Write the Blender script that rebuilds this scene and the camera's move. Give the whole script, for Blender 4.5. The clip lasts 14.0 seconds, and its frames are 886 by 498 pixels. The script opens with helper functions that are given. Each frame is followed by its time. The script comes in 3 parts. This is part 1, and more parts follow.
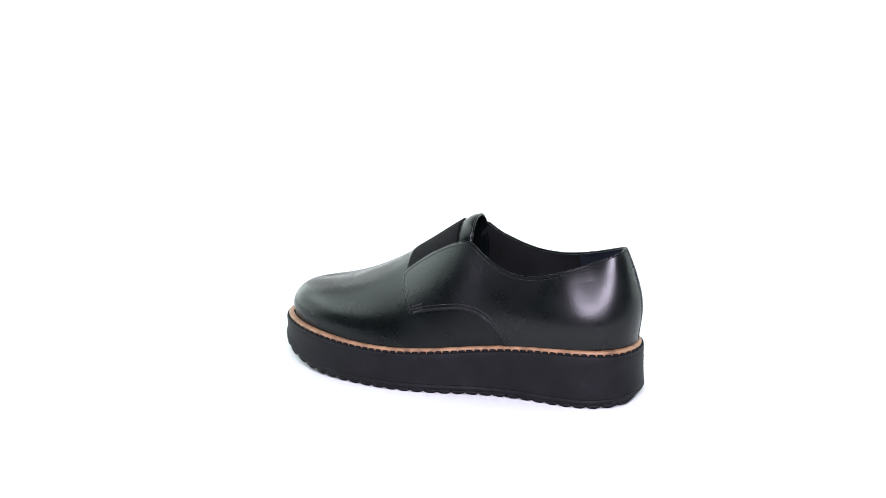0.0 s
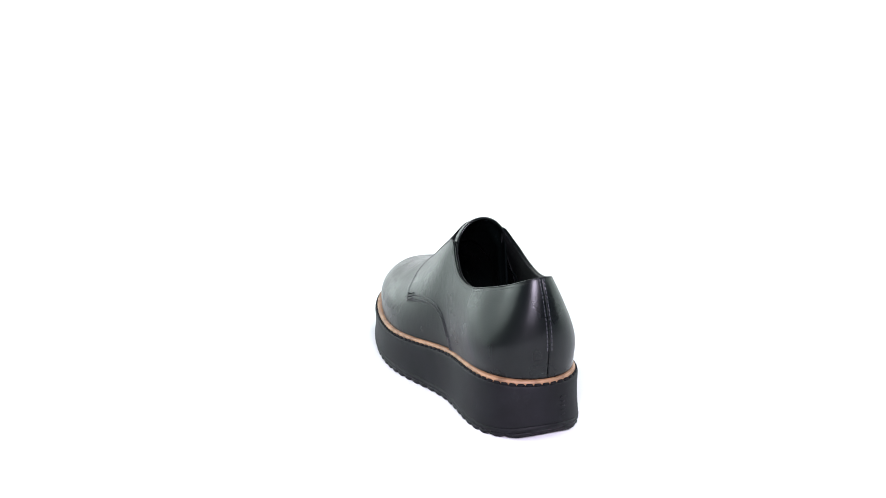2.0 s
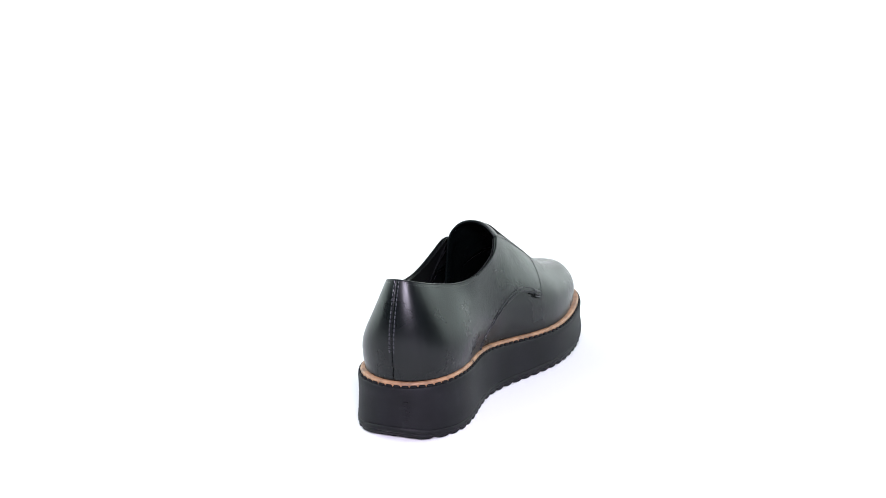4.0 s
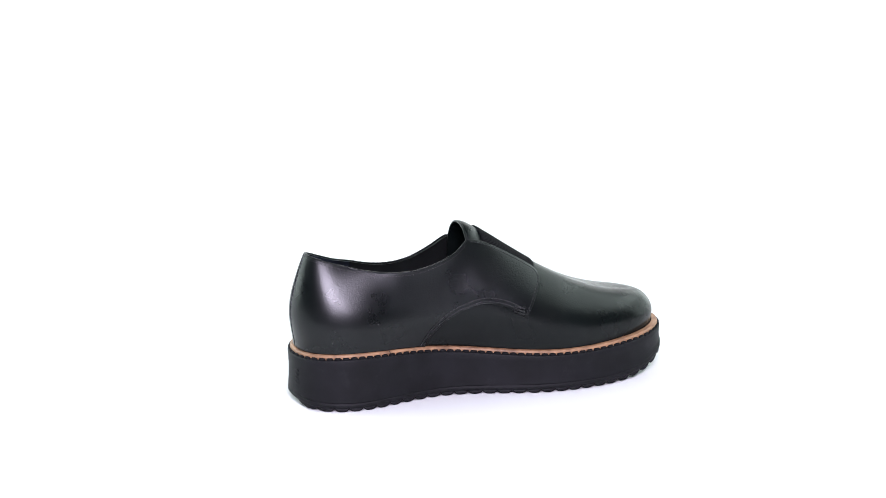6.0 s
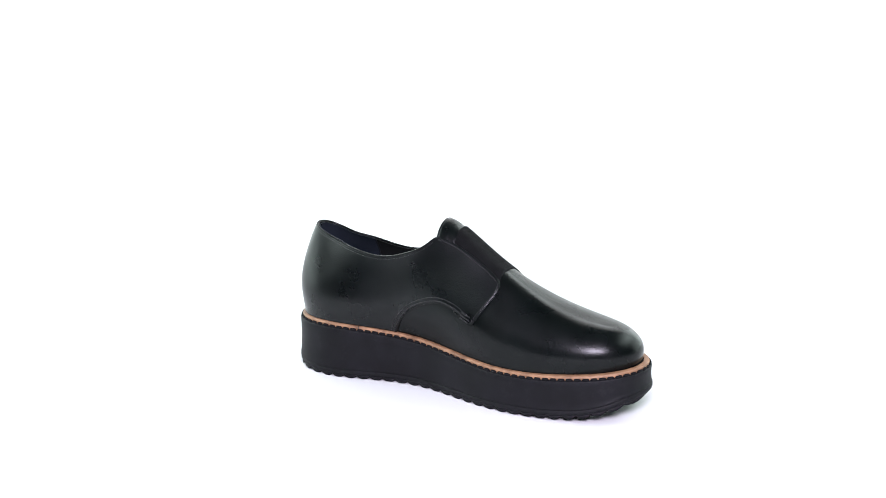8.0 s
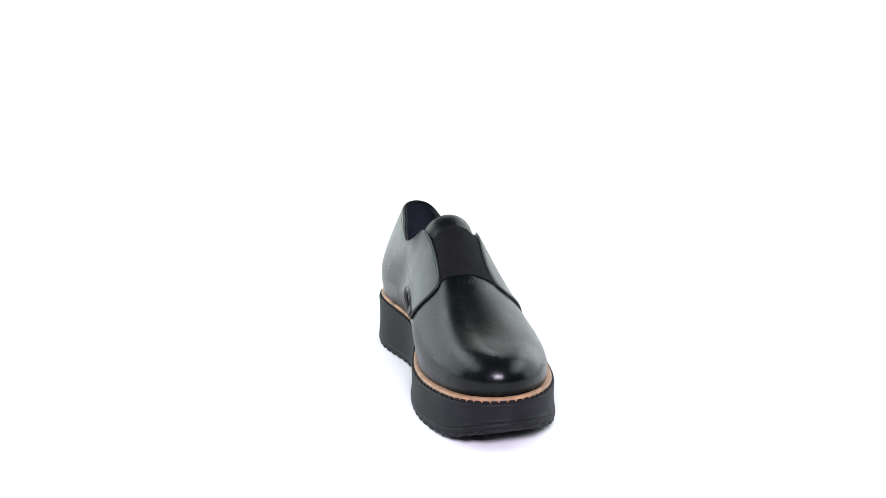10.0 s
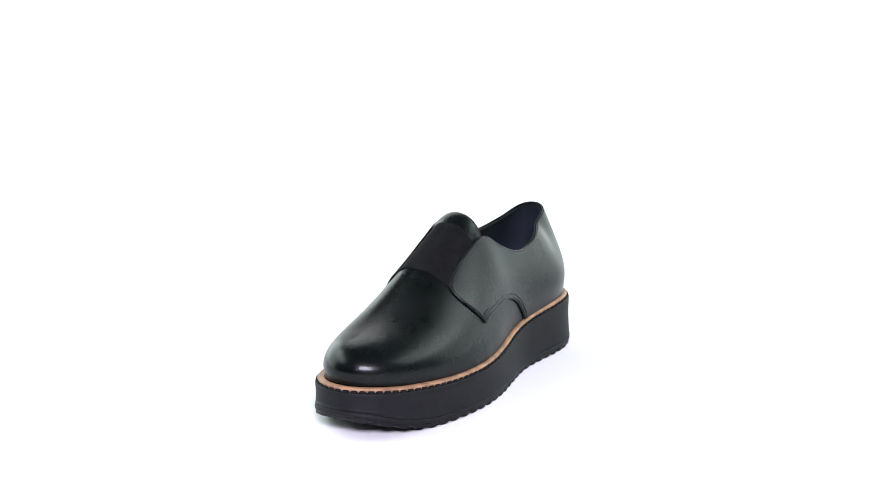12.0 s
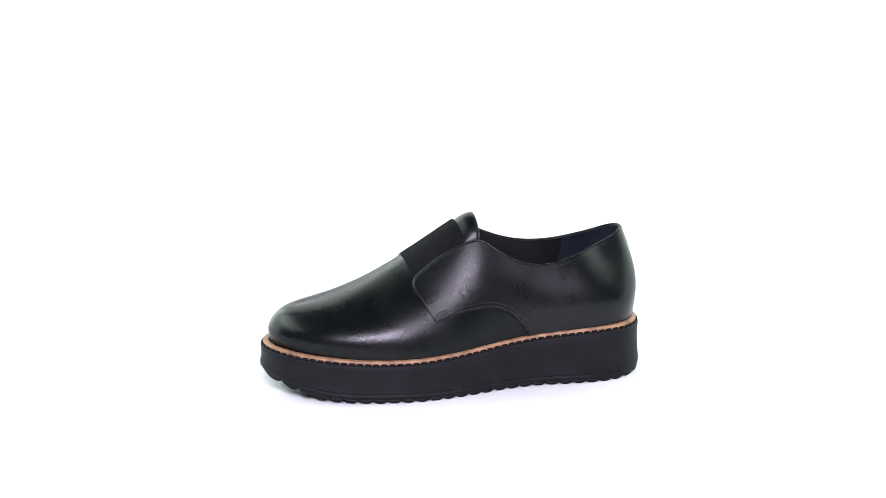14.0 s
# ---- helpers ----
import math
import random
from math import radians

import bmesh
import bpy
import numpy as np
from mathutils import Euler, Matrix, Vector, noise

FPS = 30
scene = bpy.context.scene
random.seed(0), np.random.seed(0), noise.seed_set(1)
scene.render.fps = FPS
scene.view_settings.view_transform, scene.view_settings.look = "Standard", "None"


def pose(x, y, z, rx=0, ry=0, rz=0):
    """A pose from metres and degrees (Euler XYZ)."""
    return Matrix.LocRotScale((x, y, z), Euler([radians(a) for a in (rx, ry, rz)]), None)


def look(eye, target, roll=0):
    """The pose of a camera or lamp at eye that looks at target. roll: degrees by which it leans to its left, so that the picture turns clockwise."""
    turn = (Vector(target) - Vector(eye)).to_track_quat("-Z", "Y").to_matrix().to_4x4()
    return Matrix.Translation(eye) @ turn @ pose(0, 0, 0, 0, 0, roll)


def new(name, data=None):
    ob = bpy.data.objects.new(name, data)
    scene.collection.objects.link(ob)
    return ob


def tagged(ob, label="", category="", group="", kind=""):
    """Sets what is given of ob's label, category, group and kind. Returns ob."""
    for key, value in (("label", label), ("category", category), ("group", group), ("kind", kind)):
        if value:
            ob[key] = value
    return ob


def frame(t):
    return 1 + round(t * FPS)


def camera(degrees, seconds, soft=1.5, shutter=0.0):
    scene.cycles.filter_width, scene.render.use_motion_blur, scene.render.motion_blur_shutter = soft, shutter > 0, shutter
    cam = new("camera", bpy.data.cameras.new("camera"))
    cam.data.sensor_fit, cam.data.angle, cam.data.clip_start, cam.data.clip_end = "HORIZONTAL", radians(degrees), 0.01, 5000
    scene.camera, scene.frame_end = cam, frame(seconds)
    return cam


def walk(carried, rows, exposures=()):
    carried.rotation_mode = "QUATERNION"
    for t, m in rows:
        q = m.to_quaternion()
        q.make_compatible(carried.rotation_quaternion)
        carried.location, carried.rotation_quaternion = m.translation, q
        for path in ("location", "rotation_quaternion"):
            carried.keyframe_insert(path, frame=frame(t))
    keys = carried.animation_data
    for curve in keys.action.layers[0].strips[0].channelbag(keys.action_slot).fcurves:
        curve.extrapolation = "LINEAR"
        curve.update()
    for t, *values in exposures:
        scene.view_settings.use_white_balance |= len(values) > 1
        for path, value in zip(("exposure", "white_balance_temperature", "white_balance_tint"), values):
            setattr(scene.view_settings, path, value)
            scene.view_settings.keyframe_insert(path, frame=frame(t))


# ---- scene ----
cam = camera(31.28, 14.0, soft=0.6)
EYE = Vector((0.0, -1.11189, 0.39883))
CAM_TURN = Matrix(((0.99989, 0.00643, 0.01333), (0.01119, 0.26066, -0.96537), (-0.00969, 0.96541, 0.26056)))
CAM_POSE = Matrix.Translation(EYE) @ CAM_TURN.to_4x4()
walk(cam, [(0.0, CAM_POSE), (14.0, CAM_POSE)], exposures=[(0.0, 0.0), (14.0, 0.0)])

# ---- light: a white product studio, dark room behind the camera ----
world = bpy.data.worlds.new("studio_world")
scene.world = world
world.use_nodes = True
world.node_tree.nodes["Background"].inputs["Color"].default_value = (0.9, 0.95, 1.0, 1)
world.node_tree.nodes["Background"].inputs["Strength"].default_value = 0.02


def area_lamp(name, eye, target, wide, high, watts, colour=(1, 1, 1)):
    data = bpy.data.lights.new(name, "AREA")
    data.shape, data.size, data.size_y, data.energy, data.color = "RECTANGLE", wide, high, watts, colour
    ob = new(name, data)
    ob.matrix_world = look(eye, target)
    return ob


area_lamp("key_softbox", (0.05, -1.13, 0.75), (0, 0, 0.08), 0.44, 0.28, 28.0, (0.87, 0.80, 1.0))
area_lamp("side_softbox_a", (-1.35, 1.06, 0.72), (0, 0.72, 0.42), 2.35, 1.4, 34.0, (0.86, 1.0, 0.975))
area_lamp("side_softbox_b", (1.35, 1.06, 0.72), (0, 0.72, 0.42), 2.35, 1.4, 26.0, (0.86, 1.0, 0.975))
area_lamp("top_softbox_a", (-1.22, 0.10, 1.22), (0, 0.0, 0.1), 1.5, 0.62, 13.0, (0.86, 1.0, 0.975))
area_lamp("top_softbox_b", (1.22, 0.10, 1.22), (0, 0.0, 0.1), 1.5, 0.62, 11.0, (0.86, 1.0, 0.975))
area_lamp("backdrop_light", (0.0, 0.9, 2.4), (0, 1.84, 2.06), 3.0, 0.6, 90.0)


# ---- materials ----
def material(name, colour, rough, metal=0.0):
    m = bpy.data.materials.new(name)
    m.use_nodes = True
    b = m.node_tree.nodes["Principled BSDF"]
    b.inputs["Base Color"].default_value = (*colour, 1)
    b.inputs["Roughness"].default_value = rough
    b.inputs["Metallic"].default_value = metal
    return m, m.node_tree, b


def node(tree, kind, **values):
    n = tree.nodes.new(kind)
    for key, value in values.items():
        n.inputs[key.replace("_", " ")].default_value = value
    return n


def object_coords(tree, stretch=(1, 1, 1)):
    tex = tree.nodes.new("ShaderNodeTexCoord")
    mapping = tree.nodes.new("ShaderNodeMapping")
    mapping.inputs["Scale"].default_value = stretch
    tree.links.new(tex.outputs["Object"], mapping.inputs["Vector"])
    return mapping.outputs["Vector"]


def vary(tree, b, vec, scale, dark, light, detail=4.0, low=0.35, high=0.65):
    """Base colour between two tones by noise."""
    n = node(tree, "ShaderNodeTexNoise", Scale=scale, Detail=detail)
    ramp = tree.nodes.new("ShaderNodeValToRGB")
    ramp.color_ramp.elements[0].color, ramp.color_ramp.elements[1].color = (*dark, 1), (*light, 1)
    ramp.color_ramp.elements[0].position, ramp.color_ramp.elements[1].position = low, high
    tree.links.new(vec, n.inputs["Vector"])
    tree.links.new(n.outputs["Fac"], ramp.inputs["Fac"])
    tree.links.new(ramp.outputs["Color"], b.inputs["Base Color"])
    return n


def bump(tree, b, height, strength, distance, below=None):
    k = node(tree, "ShaderNodeBump", Strength=strength, Distance=distance)
    tree.links.new(height, k.inputs["Height"])
    if below:
        tree.links.new(below.outputs["Normal"], k.inputs["Normal"])
    tree.links.new(k.outputs["Normal"], b.inputs["Normal"])
    return k


def leather(name, dark, light, rough, grain, tight=None, gloss=0.28, toe=0.0, crease=None):
    """toe: how much smoother the polished toe is. tight: from the first to the second of these lengths (m) the grain is pulled smooth over the last."""
    m, tree, b = material(name, light, rough)
    vec = object_coords(tree)
    vary(tree, b, vec, 28.0, dark, light)
    b.inputs["Specular IOR Level"].default_value = gloss
    b.inputs["Coat Weight"].default_value = 0.02
    b.inputs["Coat Roughness"].default_value = 0.2
    # wear: gloss wanders over centimetres
    n = node(tree, "ShaderNodeTexNoise", Scale=35.0, Detail=5.0)
    r = node(tree, "ShaderNodeMapRange", From_Min=0.3, From_Max=0.7, To_Min=rough - 0.05, To_Max=rough + 0.08)
    tree.links.new(vec, n.inputs["Vector"])
    tree.links.new(n.outputs["Fac"], r.inputs["Value"])
    if toe:
        along = tree.nodes.new("ShaderNodeSeparateXYZ")
        tree.links.new(vec, along.inputs["Vector"])
        tightened = node(tree, "ShaderNodeMapRange", From_Min=0.075, From_Max=0.125, To_Min=0.0, To_Max=toe)
        tree.links.new(along.outputs["X"], tightened.inputs["Value"])
        less = tree.nodes.new("ShaderNodeMath")
        less.operation = "SUBTRACT"
        tree.links.new(r.outputs["Result"], less.inputs[0])
        tree.links.new(tightened.outputs["Result"], less.inputs[1])
        tree.links.new(less.outputs["Value"], b.inputs["Roughness"])
    else:
        tree.links.new(r.outputs["Result"], b.inputs["Roughness"])
    # pebble grain, about a millimetre, with softer creases
    v = node(tree, "ShaderNodeTexVoronoi", Scale=1050.0)
    tree.links.new(vec, v.inputs["Vector"])
    f = node(tree, "ShaderNodeTexNoise", Scale=850.0, Detail=2.0)
    tree.links.new(vec, f.inputs["Vector"])
    first = bump(tree, b, v.outputs["Distance"], grain * 0.7, 0.0003)
    second = bump(tree, b, f.outputs["Fac"], grain, 0.0005, first)
    if tight:
        split = tree.nodes.new("ShaderNodeSeparateXYZ")
        tree.links.new(vec, split.inputs["Vector"])
        for k, most in ((first, grain * 0.7), (second, grain)):
            pull = node(tree, "ShaderNodeMapRange", From_Min=tight[0], From_Max=tight[1], To_Min=most, To_Max=most * 0.3)
            tree.links.new(split.outputs["X"], pull.inputs["Value"])
            tree.links.new(pull.outputs["Result"], k.inputs["Strength"])
    w = node(tree, "ShaderNodeTexNoise", Scale=60.0, Detail=2.0)
    tree.links.new(vec, w.inputs["Vector"])
    last = bump(tree, b, w.outputs["Fac"], 0.02 + 0.11 * grain, 0.002, second)
    if crease:
        # soft wrinkles, two to four millimetres, over one stretch of the shoe
        c = node(tree, "ShaderNodeTexNoise", Scale=360.0, Detail=3.0, Distortion=0.7)
        tree.links.new(vec, c.inputs["Vector"])
        split = tree.nodes.new("ShaderNodeSeparateXYZ")
        tree.links.new(vec, split.inputs["Vector"])
        up = node(tree, "ShaderNodeMapRange", From_Min=crease[0], From_Max=crease[1], To_Min=0.0, To_Max=crease[4])
        down = node(tree, "ShaderNodeMapRange", From_Min=crease[2], From_Max=crease[3], To_Min=1.0, To_Max=0.0)
        both = tree.nodes.new("ShaderNodeMath")
        both.operation = "MULTIPLY"
        for n_, slot in ((up, 0), (down, 1)):
            tree.links.new(split.outputs["X"], n_.inputs["Value"])
            tree.links.new(n_.outputs["Result"], both.inputs[slot])
        k = bump(tree, b, c.outputs["Fac"], 0.0, 0.0008, last)
        tree.links.new(both.outputs["Value"], k.inputs["Strength"])
    return m


LEATHER = leather("black_leather", (0.0015, 0.0025, 0.0024), (0.0030, 0.0045, 0.0044), 0.285, 0.28, (0.04, 0.10), 0.20, 0.05, (0.01, 0.03, 0.07, 0.10, 0.08))
GRAINED = leather("black_grained_leather", (0.0015, 0.0023, 0.0024), (0.0030, 0.0042, 0.0045), 0.29, 0.29, (-0.07, -0.12), 0.285, 0.0, (-0.06, -0.01, 0.2, 0.3, 0.21))
LINING = leather("black_lining_leather", (0.006, 0.007, 0.007), (0.011, 0.012, 0.012), 0.6, 0.1, gloss=0.15)
HEEL_LINING = leather("navy_heel_lining", (0.010, 0.014, 0.020), (0.018, 0.023, 0.031), 0.65, 0.2, gloss=0.15)

SOLE, tree, b = material("black_foam_rubber", (0.02, 0.02, 0.024), 0.62)
vec = object_coords(tree)
vary(tree, b, vec, 60.0, (0.0028, 0.0028, 0.0039), (0.0052, 0.0051, 0.0071))
# faint grey scuffs and dust
tone = b.inputs["Base Color"].links[0].from_socket
scuff = node(tree, "ShaderNodeTexNoise", Scale=75.0, Detail=9.0, Roughness=0.72)
patch = node(tree, "ShaderNodeMapRange", From_Min=0.58, From_Max=0.78, To_Min=0.0, To_Max=0.6)
worn = tree.nodes.new("ShaderNodeMix")
worn.data_type = "RGBA"
worn.inputs[7].default_value = (0.018, 0.018, 0.021, 1)
tree.links.new(vec, scuff.inputs["Vector"])
tree.links.new(scuff.outputs["Fac"], patch.inputs["Value"])
tree.links.new(patch.outputs["Result"], worn.inputs[0])
tree.links.new(tone, worn.inputs[6])
tree.links.new(worn.outputs[2], b.inputs["Base Color"])
f = node(tree, "ShaderNodeTexNoise", Scale=900.0, Detail=2.0)
tree.links.new(vec, f.inputs["Vector"])
bump(tree, b, f.outputs["Fac"], 0.25, 0.0003)
b.inputs["Specular IOR Level"].default_value = 0.2

WELT, tree, b = material("tan_leather_welt", (0.55, 0.33, 0.17), 0.55)
vec = object_coords(tree)
vary(tree, b, vec, 130.0, (0.13, 0.065, 0.034), (0.34, 0.185, 0.098), 6.0, 0.3, 0.66)
f = node(tree, "ShaderNodeTexNoise", Scale=700.0, Detail=3.0)
tree.links.new(vec, f.inputs["Vector"])
bump(tree, b, f.outputs["Fac"], 0.3, 0.0003)

ELASTIC, tree, b = material("black_elastic_webbing", (0.007, 0.007, 0.008), 0.9)
vec = object_coords(tree)
wv = node(tree, "ShaderNodeTexWave", Scale=420.0, Distortion=0.4)
wv.bands_direction = "Y"
tree.links.new(vec, wv.inputs["Vector"])
bump(tree, b, wv.outputs["Fac"], 0.5, 0.0003)
vary(tree, b, vec, 120.0, (0.0024, 0.0025, 0.0029), (0.0046, 0.0048, 0.0055))
b.inputs["Specular IOR Level"].default_value = 0.15

THREAD, tree, b = material("black_thread", (0.006, 0.006, 0.007), 0.35)
vec = object_coords(tree)
vary(tree, b, vec, 300.0, (0.005, 0.005, 0.006), (0.010, 0.010, 0.012))
b.inputs["Specular IOR Level"].default_value = 0.5

PALE_THREAD, tree, b = material("glossy_grey_thread", (0.05, 0.05, 0.06), 0.3)
vec = object_coords(tree)
vary(tree, b, vec, 300.0, (0.02, 0.02, 0.026), (0.05, 0.05, 0.06))

SLIVER, tree, b = material("pale_matt_sliver", (0.6, 0.58, 0.55), 0.6)
vec = object_coords(tree)
vary(tree, b, vec, 300.0, (0.45, 0.43, 0.4), (0.65, 0.63, 0.6))

WAXED, tree, b = material("waxed_black_cord", (0.004, 0.004, 0.005), 0.75)
vec = object_coords(tree)
vary(tree, b, vec, 300.0, (0.003, 0.003, 0.004), (0.007, 0.007, 0.008))
b.inputs["Specular IOR Level"].default_value = 0.12

PAPER, tree, b = material("white_sweep_paper", (0.77, 0.77, 0.773), 0.85)
vec = object_coords(tree)
vary(tree, b, vec, 2.5, (0.745, 0.745, 0.748), (0.77, 0.77, 0.772))
f = node(tree, "ShaderNodeTexNoise", Scale=400.0, Detail=2.0)
tree.links.new(vec, f.inputs["Vector"])
bump(tree, b, f.outputs["Fac"], 0.05, 0.0003)

ROOM, tree, b = material("grey_studio_paint", (0.05, 0.05, 0.052), 0.8)
vec = object_coords(tree)
vary(tree, b, vec, 3.0, (0.03, 0.03, 0.032), (0.042, 0.042, 0.044))

# ---- geometry helpers; shoe dimensions in millimetres ----
MM = 0.001


def smooth(xs, ys, x):
    """Cubic through the given knots."""
    xs, ys = np.asarray(xs, float), np.asarray(ys, float)
    x = np.clip(np.asarray(x, float), xs[0], xs[-1])
    slope = np.gradient(ys, xs)
    k = np.clip(np.searchsorted(xs, x) - 1, 0, len(xs) - 2)
    h = xs[k + 1] - xs[k]
    t = (x - xs[k]) / h
    return ((2 * t**3 - 3 * t**2 + 1) * ys[k] + (t**3 - 2 * t**2 + t) * h * slope[k]
            + (3 * t**2 - 2 * t**3) * ys[k + 1] + (t**3 - t**2) * h * slope[k + 1])


def spline(points, steps=8, closed=False):
    """Catmull-Rom through 2D or 3D points."""
    p = np.asarray(points, float)
    p = np.vstack([p[-1], p, p[0], p[1]]) if closed else np.vstack([2 * p[0] - p[1], p, 2 * p[-1] - p[-2]])
    out = []
    for i in range(1, len(p) - 2):
        for t in np.linspace(0, 1, steps, endpoint=False):
            out.append(0.5 * (2 * p[i] + (p[i + 1] - p[i - 1]) * t + (2 * p[i - 1] - 5 * p[i] + 4 * p[i + 1] - p[i + 2]) * t**2
                              + (3 * p[i] - p[i - 1] - 3 * p[i + 1] + p[i + 2]) * t**3))
    if not closed:
        out.append(p[-2])
    return np.array(out)


def mesh_object(name, verts, faces, mat, parent=None, label="", flat=False):
    me = bpy.data.meshes.new(name)
    me.from_pydata([tuple(v) for v in verts], [], [tuple(f) for f in faces])
    me.materials.append(mat)
    bm = bmesh.new()
    bm.from_mesh(me)
    bmesh.ops.remove_doubles(bm, verts=bm.verts, dist=1e-6)
    bmesh.ops.recalc_face_normals(bm, faces=bm.faces)
    for f_ in bm.faces:
        f_.smooth = not flat
    bm.to_mesh(me)
    bm.free()
    ob = new(name, me)
    ob.parent = parent
    if label:
        tagged(ob, label)
    return ob


def lofted(rings, cap_first=False, cap_last=False):
    """Closed rings joined into a skin."""
    n = len(rings[0])
    verts = np.vstack(rings)
    faces = [(k * n + i, k * n + (i + 1) % n, (k + 1) * n + (i + 1) % n, (k + 1) * n + i)
             for k in range(len(rings) - 1) for i in range(n)]
    if cap_first:
        faces.append(tuple(range(n))[::-1])
    if cap_last:
        faces.append(tuple(range((len(rings) - 1) * n, len(rings) * n)))
    return verts, faces


def tube(path, radius, sides=6, closed=False):
    """A round cord along a path."""
    path = np.asarray(path, float)
    n = len(path)
    tan = (np.roll(path, -1, 0) - np.roll(path, 1, 0)) if closed else np.gradient(path, axis=0)
    tan /= np.linalg.norm(tan, axis=1)[:, None] + 1e-12
    ref = np.array([0.13, 0.31, 0.94])
    a = np.cross(tan, ref)
    a /= np.linalg.norm(a, axis=1)[:, None] + 1e-12
    c = np.cross(tan, a)
    verts, faces = [], []
    for i in range(n):
        for k in range(sides):
            w = 2 * math.pi * k / sides
            verts.append(path[i] + radius * (a[i] * math.cos(w) + c[i] * math.sin(w)))
    for i in range(n if closed else n - 1):
        for k in range(sides):
            j, m = (i + 1) % n, (k + 1) % sides
            faces.append((i * sides + k, i * sides + m, j * sides + m, j * sides + k))
    if not closed:
        faces += [tuple(range(sides)), tuple(range((n - 1) * sides, n * sides))]
    return np.array(verts), faces


def joined(pieces):
    verts, faces, base = [], [], 0
    for v, f_ in pieces:
        verts.append(v)
        faces += [tuple(i + base for i in q) for q in f_]
        base += len(v)
    return np.vstack(verts), faces


# ---- the sole's outline: a rounded last shape, toe along +x ----
HARMONICS = {-6: -0.27 - 0.02j, -5: -0.29 - 0.05j, -4: 1.95 - 1.21j, -3: 0.40 + 0.05j, -2: -3.11 - 0.60j, -1: 38.40 - 9.13j,
             0: 7.98 - 5.17j, 1: 85.81 + 7.39j, 2: 2.60 - 1.42j, 3: 10.05 + 4.63j, 4: -2.27 - 0.82j, 5: 2.06 + 1.72j, 6: 0.19 + 0.12j}
RING = 480


GROW = 2.4


def outline(inset=0.0, n=RING):
    sole_edge = inset < 3.0
    inset = inset - GROW
    u = np.linspace(0, 2 * np.pi, n, endpoint=False)
    z = sum(c * np.exp(1j * k * u) * math.exp(-((k / 7) ** 4)) for k, c in HARMONICS.items())
    d = sum(1j * k * c * np.exp(1j * k * u) * math.exp(-((k / 7) ** 4)) for k, c in HARMONICS.items())
    z = z + 1j * d / np.abs(d) * inset
    # fuller at the inner toe and at the outer heel
    way = -1j * d / np.abs(d)
    for x0, y0, grow, reach in ((128, -42, 2.4 if sole_edge else 1.6, 20.0), (-116, 30, 1.8 if sole_edge else 0.3, 18.0)):
        z = z + way * grow * np.exp(-(np.abs(z - (x0 + 1j * y0)) ** 2) / (2 * reach**2))
    out = np.stack([z.real, z.imag], 1)
    return out


def sole_top(x):
    return smooth([-133, -98, -63, -28, 7, 42, 77, 112, 147], [37.7, 38.5, 36.9, 33.8, 30.5, 28.3, 28.4, 30.8, 34.6], x)


def sole_bottom(x):
    return smooth([-136, -126, -114, -60, 60, 95, 112, 121, 130, 138, 150], [4.0, 1.0, 0.0, 0.0, 0.2, 1.2, 3.0, 5.0, 7.8, 11.0, 15.0], x)


def ring3(inset, z_of_x, up=0.0):
    o = outline(inset)
    return np.column_stack([o, z_of_x(o[:, 0]) + up])

# ---- setting: one sheet of white paper, swept up behind, in a dim room ----
def build_sweep():
    prof = [(-2.6, 0.0), (1.6, 0.0)]
    prof += [(1.6 + 0.8 * math.sin(a), 0.8 - 0.8 * math.cos(a)) for a in np.linspace(0.1, math.pi / 2, 14)]
    prof += [(2.4, 2.9)]
    verts, faces = [], []
    for x in (-2.6, 2.6):
        verts += [(x, y, z) for y, z in prof]
    n = len(prof)
    for i in range(n - 1):
        faces.append((i, i + 1, n + i + 1, n + i))
    return tagged(mesh_object("floor", verts, faces, PAPER), "seamless white paper sweep under the shoe", "floor", kind="structure")


def build_room():
    def slab(name, x0, x1, y0, y1, z0, z1, label):
        v = [(x, y, z) for x in (x0, x1) for y in (y0, y1) for z in (z0, z1)]
        f_ = [(0, 1, 3, 2), (4, 6, 7, 5), (0, 4, 5, 1), (2, 3, 7, 6), (0, 2, 6, 4), (1, 5, 7, 3)]
        return tagged(mesh_object(name, v, f_, ROOM, flat=True), label, name.split("_")[0], kind="structure")
    slab("wall_south", -2.75, 2.75, -2.8, -2.65, -0.05, 3.0, "plain dark grey studio wall behind the camera")
    slab("wall_west", -2.8, -2.65, -2.65, 2.55, -0.05, 3.0, "plain dark grey studio side wall")
    slab("wall_east", 2.65, 2.8, -2.65, 2.55, -0.05, 3.0, "plain dark grey studio side wall")
    slab("wall_north", -2.75, 2.75, 2.55, 2.7, -0.05, 3.0, "plain grey studio wall behind the paper sweep")
    slab("ceiling", -2.8, 2.8, -2.8, 2.7, 3.0, 3.1, "plain dark grey studio ceiling")


build_sweep()
build_room()

# ---- the shoe ----
shoe = new("shoe")
tagged(shoe, "black leather slip-on platform shoe with elastic gore and tan welt", "shoe")


